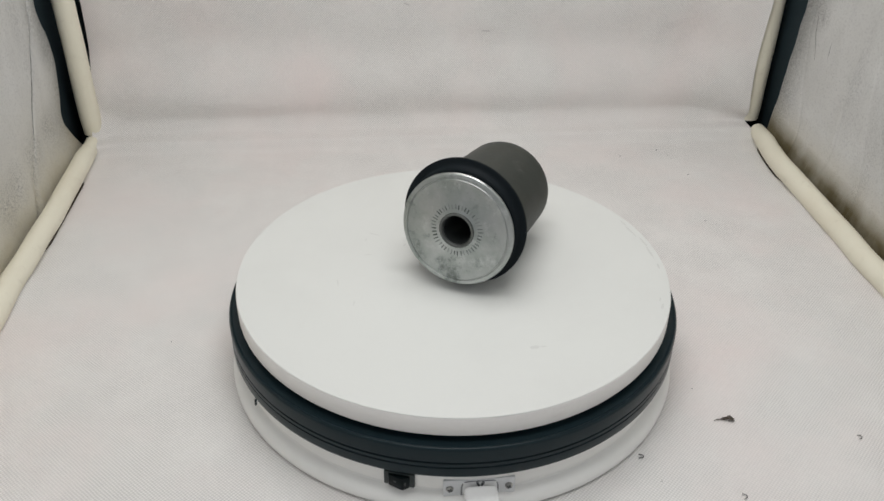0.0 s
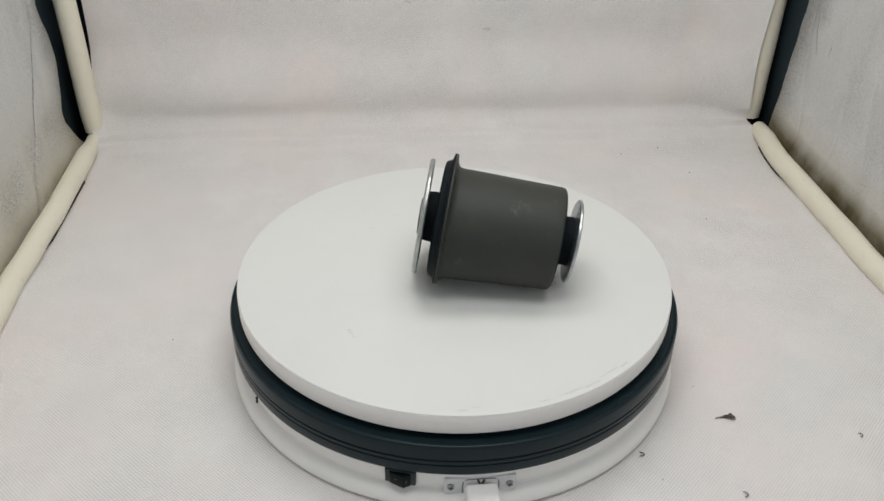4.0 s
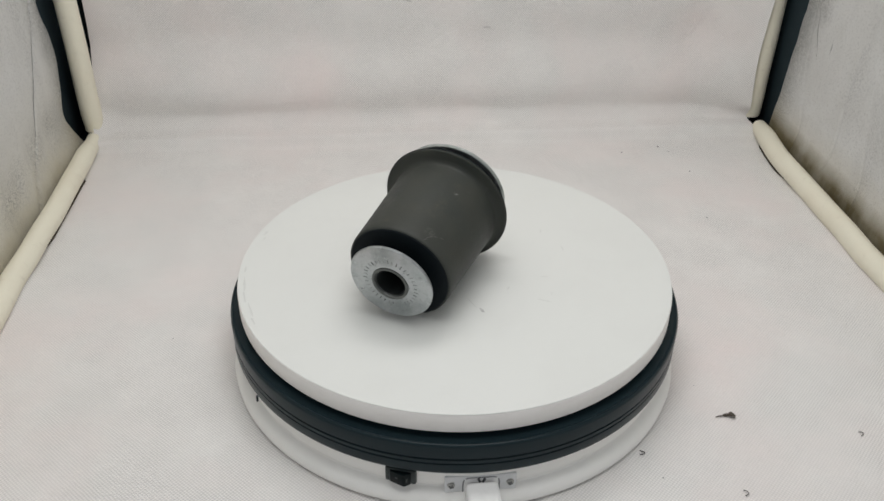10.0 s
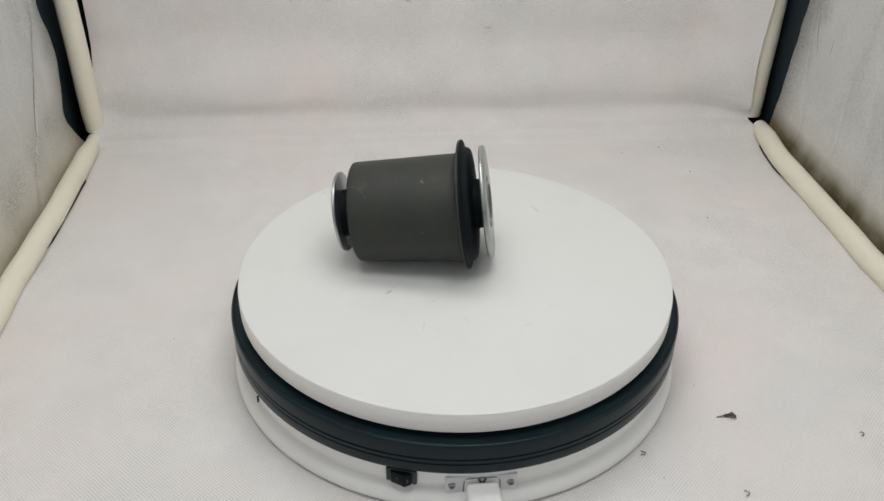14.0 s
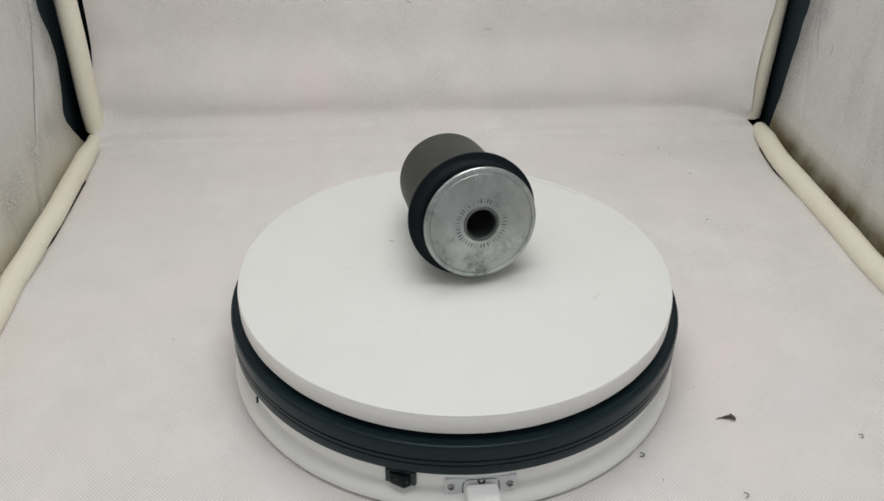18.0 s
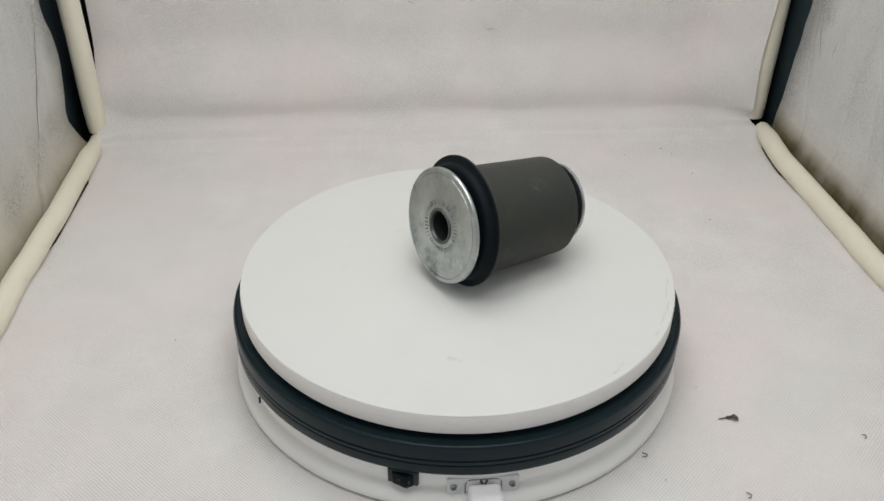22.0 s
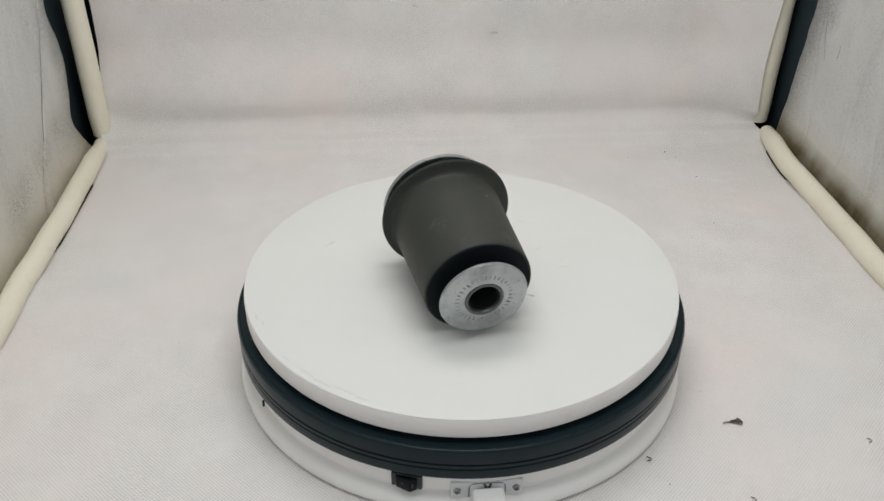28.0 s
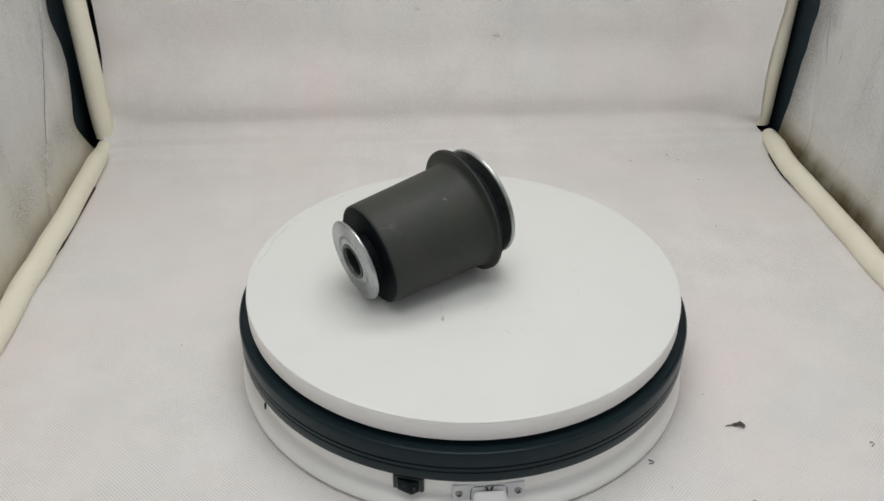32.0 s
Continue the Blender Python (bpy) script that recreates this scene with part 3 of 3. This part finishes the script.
def foam_disc():
    ob = thing("display_disc", pose(0, 0, DISC_LOW), "thick white round display disc with faint scuffs", "disc")
    h, r = DISC_TOP - DISC_LOW, 0.125
    prof = [(0.0, 0.0002), (r - 0.0040, 0.0002), (r - 0.0040, h - 0.0004), (r - 0.0007, h - 0.0004), (r - 0.0003, h - 0.0003), (r - 0.0004, h - 0.0001), (r - 0.0008, h), (0.0, h)]
    part("plate", lathe(prof, 192, closed=False), FOAM, ob, smooth=35)
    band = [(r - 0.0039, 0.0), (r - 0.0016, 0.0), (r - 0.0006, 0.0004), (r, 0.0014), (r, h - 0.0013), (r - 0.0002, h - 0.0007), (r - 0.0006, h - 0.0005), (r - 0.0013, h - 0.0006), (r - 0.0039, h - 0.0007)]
    part("edge", lathe(band, 192), FOAM_EDGE, ob, "matt warm white edge of the disc, colour lifted to read as lit", 35)

    def smear(x, y, along, length, width, seed, label="", dark=False):
        rnd = random.Random(seed)
        bm = bmesh.new()
        n = 9
        up, low = [], []
        for k in range(n + 1):
            s = k / n * 2 - 1
            w = 1.5 * width * (1 - s * s) ** 0.6 * (0.45 + 0.75 * rnd.random()) + 0.00006
            off = 0.25 * width * (rnd.random() - 0.5)
            up.append(bm.verts.new((s * length / 2, off + w / 2, 0.00006)))
            low.append(bm.verts.new((s * length / 2, off - w / 2, 0.00006)))
        for k in range(n):
            bm.faces.new((low[k], low[k + 1], up[k + 1], up[k]))
        bmesh.ops.transform(bm, matrix=pose(x, y, h, 0, 0, along), verts=bm.verts)
        part("smudge", bm, SMUDGE_DARK if dark else SMUDGE, ob, label, smooth=0)

    smear(0.0356, -0.0755, 8, 0.0056, 0.0019, 1, "short grey smudge")
    smear(0.0400, -0.0752, 6, 0.0036, 0.0007, 2)
    smear(-0.0095, 0.0455, 115, 0.0048, 0.0010, 3, "small dark smudge", True)
    smear(-0.0050, 0.0385, 112, 0.0100, 0.0005, 4, "thin grey scratch")
    smear(-0.0273, 0.0265, 60, 0.0032, 0.0008, 5)
    smear(-0.0455, 0.0402, 152, 0.0080, 0.0006, 6)
    smear(-0.0578, -0.0315, 80, 0.0040, 0.0005, 7)
    smear(-0.0498, 0.0172, 176, 0.0050, 0.0005, 8)
    smear(-0.0508, 0.0339, 70, 0.0030, 0.0005, 9)
    smear(-0.0670, -0.0110, 95, 0.0060, 0.0004, 10)
    for k, (az, rad, ln, w) in enumerate(((-22, 0.1208, 0.0060, 0.0011), (-19, 0.1190, 0.0040, 0.0007), (4, 0.1208, 0.0150, 0.0008), (10, 0.1214, 0.0110, 0.0010), (16, 0.1200, 0.0140, 0.0008), (21, 0.1212, 0.0060, 0.0009), (-3, 0.1213, 0.0060, 0.0007))):
        smear(rad * math.cos(radians(az)), rad * math.sin(radians(az)), az + 90, ln, w, 20 + k)
    return ob


DISC = foam_disc()

# ---- bushing ----
TILT, AXIS_Z, AZIMUTH = 7.68, 0.0953 - DISC_TOP, 60.58
LENGTH = 0.0843
MIDDLE = 0.042
BIG_X, BIG_Y = -0.0011, -0.01845


def along(s=0.0):
    """The bushing's own axis: local z of a lathe runs from the large washer (s = 0) to the small one."""
    return pose(-MIDDLE * math.cos(radians(TILT)), 0, AXIS_Z, 0, TILT, 0) @ pose(s, 0, 0, 0, 90, 0)


def bushing_pose(turn):
    a = radians(AZIMUTH)
    c = MIDDLE * math.cos(radians(TILT))
    spin = pose(0, 0, 0, 0, 0, turn)
    return spin @ pose(BIG_X + c * math.cos(a), BIG_Y + c * math.sin(a), DISC_TOP, 0, 0, AZIMUTH)


def knurls(parent, m, inner, outer, count, out, material):
    bm = bmesh.new()
    rnd = random.Random(count)
    for k in range(count):
        a = 2 * math.pi * (k + 0.2 * rnd.random()) / count
        r0, r1 = inner + 0.0003 * rnd.random(), outer - 0.0007 * rnd.random()
        w = 0.00034 + 0.00018 * rnd.random()
        tip = [bm.verts.new((r * math.cos(a) - y * math.sin(a), r * math.sin(a) + y * math.cos(a), z)) for r, y, z in ((r0, -w, 0), (r1, -w * 0.6, 0), (r1, w * 0.6, 0), (r0, w, 0), (r0, 0, 0.00018 * out), (r1, 0, 0.00018 * out))]
        a0, b0, c0, d0, e0, f0 = tip
        for f in ((a0, b0, f0, e0), (e0, f0, c0, d0), (a0, e0, d0), (b0, c0, f0)):
            bm.faces.new(f)
    bmesh.ops.transform(bm, matrix=m, verts=bm.verts)
    ob = part("serration", bm, material, parent, "ring of stamped radial teeth", smooth=0)
    return tagged(ob, kind="stuff")


def sag(p):
    """The sleeve is pressed on a little low at its flange end; the flange itself sits centred."""
    q = along().inverted() @ p
    away = 1 - min(1.0, max(0.0, (q.z - 0.0137) / 0.058))
    inside = min(1.0, max(0.0, (0.0358 - math.hypot(q.x, q.y)) / 0.0045))
    return 0.0019 * away * inside


def bushing():
    ob = thing("suspension_bushing", bushing_pose(0), "black rubber suspension bushing with two zinc-plated steel washers", "bushing")
    sleeve = [(0.0280, 0.0121), (0.0358, 0.0121), (0.0365, 0.0121), (0.0367, 0.0124), (0.0367, 0.0129), (0.0364, 0.0132), (0.0356, 0.0134), (0.0338, 0.0136), (0.0327, 0.0139), (0.0319, 0.0144), (0.0313, 0.0152), (0.03105, 0.0163), (0.0309, 0.0180), (0.0308, 0.0220), (0.0305, 0.0300), (0.0297, 0.0480), (0.0289, 0.0688), (0.02875, 0.0729), (0.02855, 0.0739), (0.0281, 0.0744), (0.0276, 0.0744), (0.0270, 0.0736), (0.0270, 0.0600)]
    shell = lathe(sleeve, 128, along())
    for v in shell.verts:
        v.co.z -= sag(v.co)
    body = part("outer_sleeve", shell, SLEEVE, ob, "matt dark grey flanged outer sleeve", 35)
    core = [(0.0098, 0.0010), (0.0136, 0.0011), (0.0139, 0.0034), (0.0141, 0.0062), (0.0160, 0.0066), (0.0292, 0.0068), (0.0306, 0.0070), (0.0315, 0.0074), (0.0321, 0.0081), (0.0324, 0.0090), (0.0328, 0.0098), (0.0334, 0.0104), (0.0346, 0.0108), (0.0361, 0.0111), (0.0366, 0.0113), (0.0368, 0.0117), (0.0366, 0.0120), (0.0360, 0.0122), (0.0262, 0.0123), (0.0255, 0.0180), (0.0240, 0.0500), (0.0269, 0.0700), (0.0279, 0.0743), (0.0274, 0.0749), (0.0262, 0.0752), (0.0210, 0.0748), (0.0160, 0.0750), (0.0140, 0.0752), (0.0135, 0.0765), (0.0135, 0.0822), (0.0098, 0.0824)]
    part("rubber_core", lathe(core, 112, along()), RUBBER, ob, "black rubber core between sleeve and washers", 35)
    # both washers sit a little askew on the inner tube
    f = -0.0016
    big_at = along() @ pose(0.0, -0.0013, 0.0, -1.66, 0.65, 0)
    small_at = along(LENGTH) @ pose(-0.0007, -0.0002, 0.0, 0.0, 1.13, 0)
    tube_at = along() @ pose(0.0, -0.0013, 0.0, -0.75, -0.48, 0)
    big = [(0.0100, f - 0.0002), (0.0112, f - 0.0001), (0.0120, f + 0.0002), (0.0287, f), (0.0290, f + 0.0004), (0.0295, f + 0.0005), (0.0298, f + 0.0001), (0.0310, f), (0.0319, f + 0.0004), (0.0323, f + 0.0011), (0.0322, f + 0.0021), (0.0316, f + 0.0027), (0.0100, f + 0.0027)]
    large = part("large_washer", lathe(big, 112, big_at), ZINC, ob, "large blotchy zinc-plated washer", 30)
    knurls(large, big_at @ pose(0, 0, f + 0.0001), 0.0121, 0.0152, 44, -1, NOTCH)
    e = 0.0
    small = [(0.0100, e - 0.0022), (0.0225, e - 0.0022), (0.0231, e - 0.0017), (0.0232, e - 0.0009), (0.0228, e - 0.0003), (0.0220, e), (0.0122, e - 0.0002), (0.0114, e + 0.0001), (0.0100, e + 0.0001)]
    little = part("small_washer", lathe(small, 96, small_at), ZINC_PALE, ob, "small zinc-plated washer", 30)
    knurls(little, small_at @ pose(0, 0, -0.0001), 0.0131, 0.0157, 36, 1, NOTCH_SOFT)
    e = LENGTH
    inner = [(0.0083, -0.0016), (0.0087, -0.0022), (0.0096, -0.0025), (0.0101, -0.0022), (0.0104, -0.0010), (0.0104, e - 0.0004), (0.0102, e + 0.0008), (0.0096, e + 0.0011), (0.0087, e + 0.0008), (0.0083, e + 0.0002)]
    part("inner_tube", lathe(inner, 72, tube_at), TUBE, ob, "dull grey steel inner tube with an open bore", 35)
    bore = [(0.0080, -0.0006), (0.0084, -0.0008), (0.0084, e - 0.0006), (0.0080, e - 0.0008)]
    part("bore_lining", lathe(bore, 72, tube_at), BORE, ob, "near-black inside of the bore", 35)

    def scuff(s, angle, length, width, spin, material, seed):
        rnd = random.Random(seed)
        r = 0.0305 - (s - 0.030) * 0.0425 + 0.00008
        bm = bmesh.new()
        n = 6
        rows = []
        for k in range(n + 1):
            q = k / n * 2 - 1
            w = width * (0.3 + 0.7 * rnd.random()) * (1.05 - q * q) / 2
            row = []
            for sgn in (-1, 1):
                dx, dy = q * length / 2, sgn * w
                ds = dx * math.cos(spin) - dy * math.sin(spin)
                da = (dx * math.sin(spin) + dy * math.cos(spin)) / r
                a = radians(angle) + da
                rr = 0.0305 - (s + ds - 0.030) * 0.0425 + 0.00010
                row.append(bm.verts.new((s + ds, rr * math.cos(a), rr * math.sin(a))))
            rows.append(row)
        for a, b in zip(rows, rows[1:]):
            bm.faces.new((a[0], a[1], b[1], b[0]))
        bmesh.ops.transform(bm, matrix=along() @ pose(0, 0, 0, 0, -90, 0), verts=bm.verts)
        for v in bm.verts:
            v.co.z -= sag(v.co)
        part("scuff", bm, material, body, smooth=0)

    # soft rubbed spots: place along, angle, reach, kind
    spots = (
        (0.0470, 127, 0.0042, 0), (0.0490, 116, 0.0040, 0), (0.0540, 121, 0.0036, 0), (0.0677, 106, 0.0026, 1),
        (0.0230, -171.5, 0.0034, 0), (0.0320, 58, 0.0028, 0), (0.0427, 64, 0.0042, 1), (0.0480, 66, 0.0044, 1),
        (0.0535, 68, 0.0040, 1), (0.0336, 5.5, 0.0018, 0), (0.0660, 58, 0.0040, 0), (0.0270, 63, 0.0036, 1),
    )
    frame_of = along() @ pose(0, 0, 0, 0, -90, 0)
    for s, a, reach, kind in spots:
        r = 0.0305 - (s - 0.030) * 0.0425
        p = frame_of @ Vector((s, r * math.cos(radians(a)), r * math.sin(radians(a))))
        SLEEVE_COAT.worn_spot((p.x, p.y, p.z - sag(p)), reach, ((0.115, 0.117, 0.105), (0.075, 0.066, 0.048))[kind], 0.55)
    scuff(0.0320, 59, 0.0030, 0.0009, 0.9, SCUFF_BRIGHT, 3)
    scuff(0.0336, 5.5, 0.0014, 0.0009, 0.5, SCUFF, 4)
    for k in range(5):
        scuff(0.0715 - 0.0019 * k, 58 - 1.6 * k * k / 2, 0.0024, 0.0005, 0.5 + 0.15 * k, SCUFF, 60 + k)
    return ob


BUSHING = bushing()


# ---- litter on the cloth ----
def leaf():
    ob = thing("dry_leaf", pose(0.1468, -0.0775, 0.001), "shrivelled dark brown leaf scrap on the cloth", "leaf")
    rnd = random.Random(3)
    n = 12

    def place(u, v):
        w = 0.0024 * math.sin(math.pi * min(1.0, 0.10 + 0.86 * u)) ** 0.7 * (0.8 + 0.3 * math.sin(9 * u + 1)) * (0.15 + 0.85 * min(1, u * 2.2))
        x = -0.0030 + 0.0072 * u
        arch = 0.0016 * math.sin(math.pi * u) + 0.0008 * u
        return (x + 0.0006 * v * v, v * w - 0.0012 * u * u * 1.0, 0.0002 + arch * (1 - 0.5 * v * v) + 0.0004 * math.sin(7 * u + 3 * v))

    part("blade", sheet(steps(0, 1, n), steps(-1, 1, 6), place, 0.00015), LEAF, ob)
    part("stalk", tube([(-0.0030 - 0.0038 * s, -0.0004 + 0.0007 * s - 0.0011 * s * s, 0.0006 - 0.0003 * s) for s in steps(0, 1, 6)], lambda i: 0.00042 - 0.00004 * i, 8), LEAF, ob)
    return ob


def thread(x, y, spin, size, bend, swing=0.0, material=LINT):
    ob = thing("thread_scrap", pose(x, y, 0.001, 0, 0, spin), "tiny curled dark thread scrap on the cloth", "thread", "thread scraps")
    pts, px, py = [], 0.0, 0.0
    for s in steps(0, 1, 16):
        a = bend * s + swing * math.sin(2 * math.pi * s)
        pts.append((px, py, 0.0003 + 0.0004 * math.sin(math.pi * s)))
        px, py = px + size / 16 * math.cos(a), py + size / 16 * math.sin(a)
    part("strand", tube(pts, 0.00024, 6), material, ob)


def speck(x, y, size, spin):
    ob = thing("dirt_speck", pose(x, y, 0.0011 if y < 0.2 else 0.0018, 0, 0, spin), "tiny dark dirt speck on the cloth", "speck", "dirt specks")
    bm = bmesh.new()
    bmesh.ops.create_icosphere(bm, subdivisions=1, radius=0.5)
    for v in bm.verts:
        v.co *= 1 + 0.5 * noise.noise(v.co * 3 + Vector((x, y, 0)) * 50)
    bmesh.ops.scale(bm, vec=(size, size * 0.6, size * 0.4), verts=bm.verts)
    part("grain", bm, LINT, ob)


leaf()
thread(0.0910, -0.1000, -60, 0.0062, -1.75, 0.9)
thread(0.2146, -0.0950, 5, 0.0048, -3.6, 0.0, LINT_PALE)
thread(0.1362, -0.1303, -42, 0.0056, -2.0, 0.5, LINT_PALE)
for x, y, size, spin in ((0.1700, 0.2460, 0.0016, 30), (0.2055, 0.2558, 0.0018, 10), (0.2121, 0.2454, 0.0011, 40), (0.2187, 0.2082, 0.0016, 25), (0.2083, 0.1341, 0.0014, 0), (-0.1731, 0.0122, 0.0010, 60), (0.1361, -0.0517, 0.0009, 20), (0.0980, -0.1193, 0.0010, 80)):
    speck(x, y, size, spin)

# ---- turning ----
RATE = -17.8255  # degrees a second


def motions():
    times = [0.5 * k for k in range(65)]
    walk(BUSHING, [(t, bushing_pose(RATE * t)) for t in times])
    walk(DISC, [(t, pose(0, 0, DISC_LOW, 0, 0, RATE * t)) for t in times])
    walk(PLATTER, [(t, pose(0, 0, 0, 0, 0, RATE * t)) for t in times])


motions()
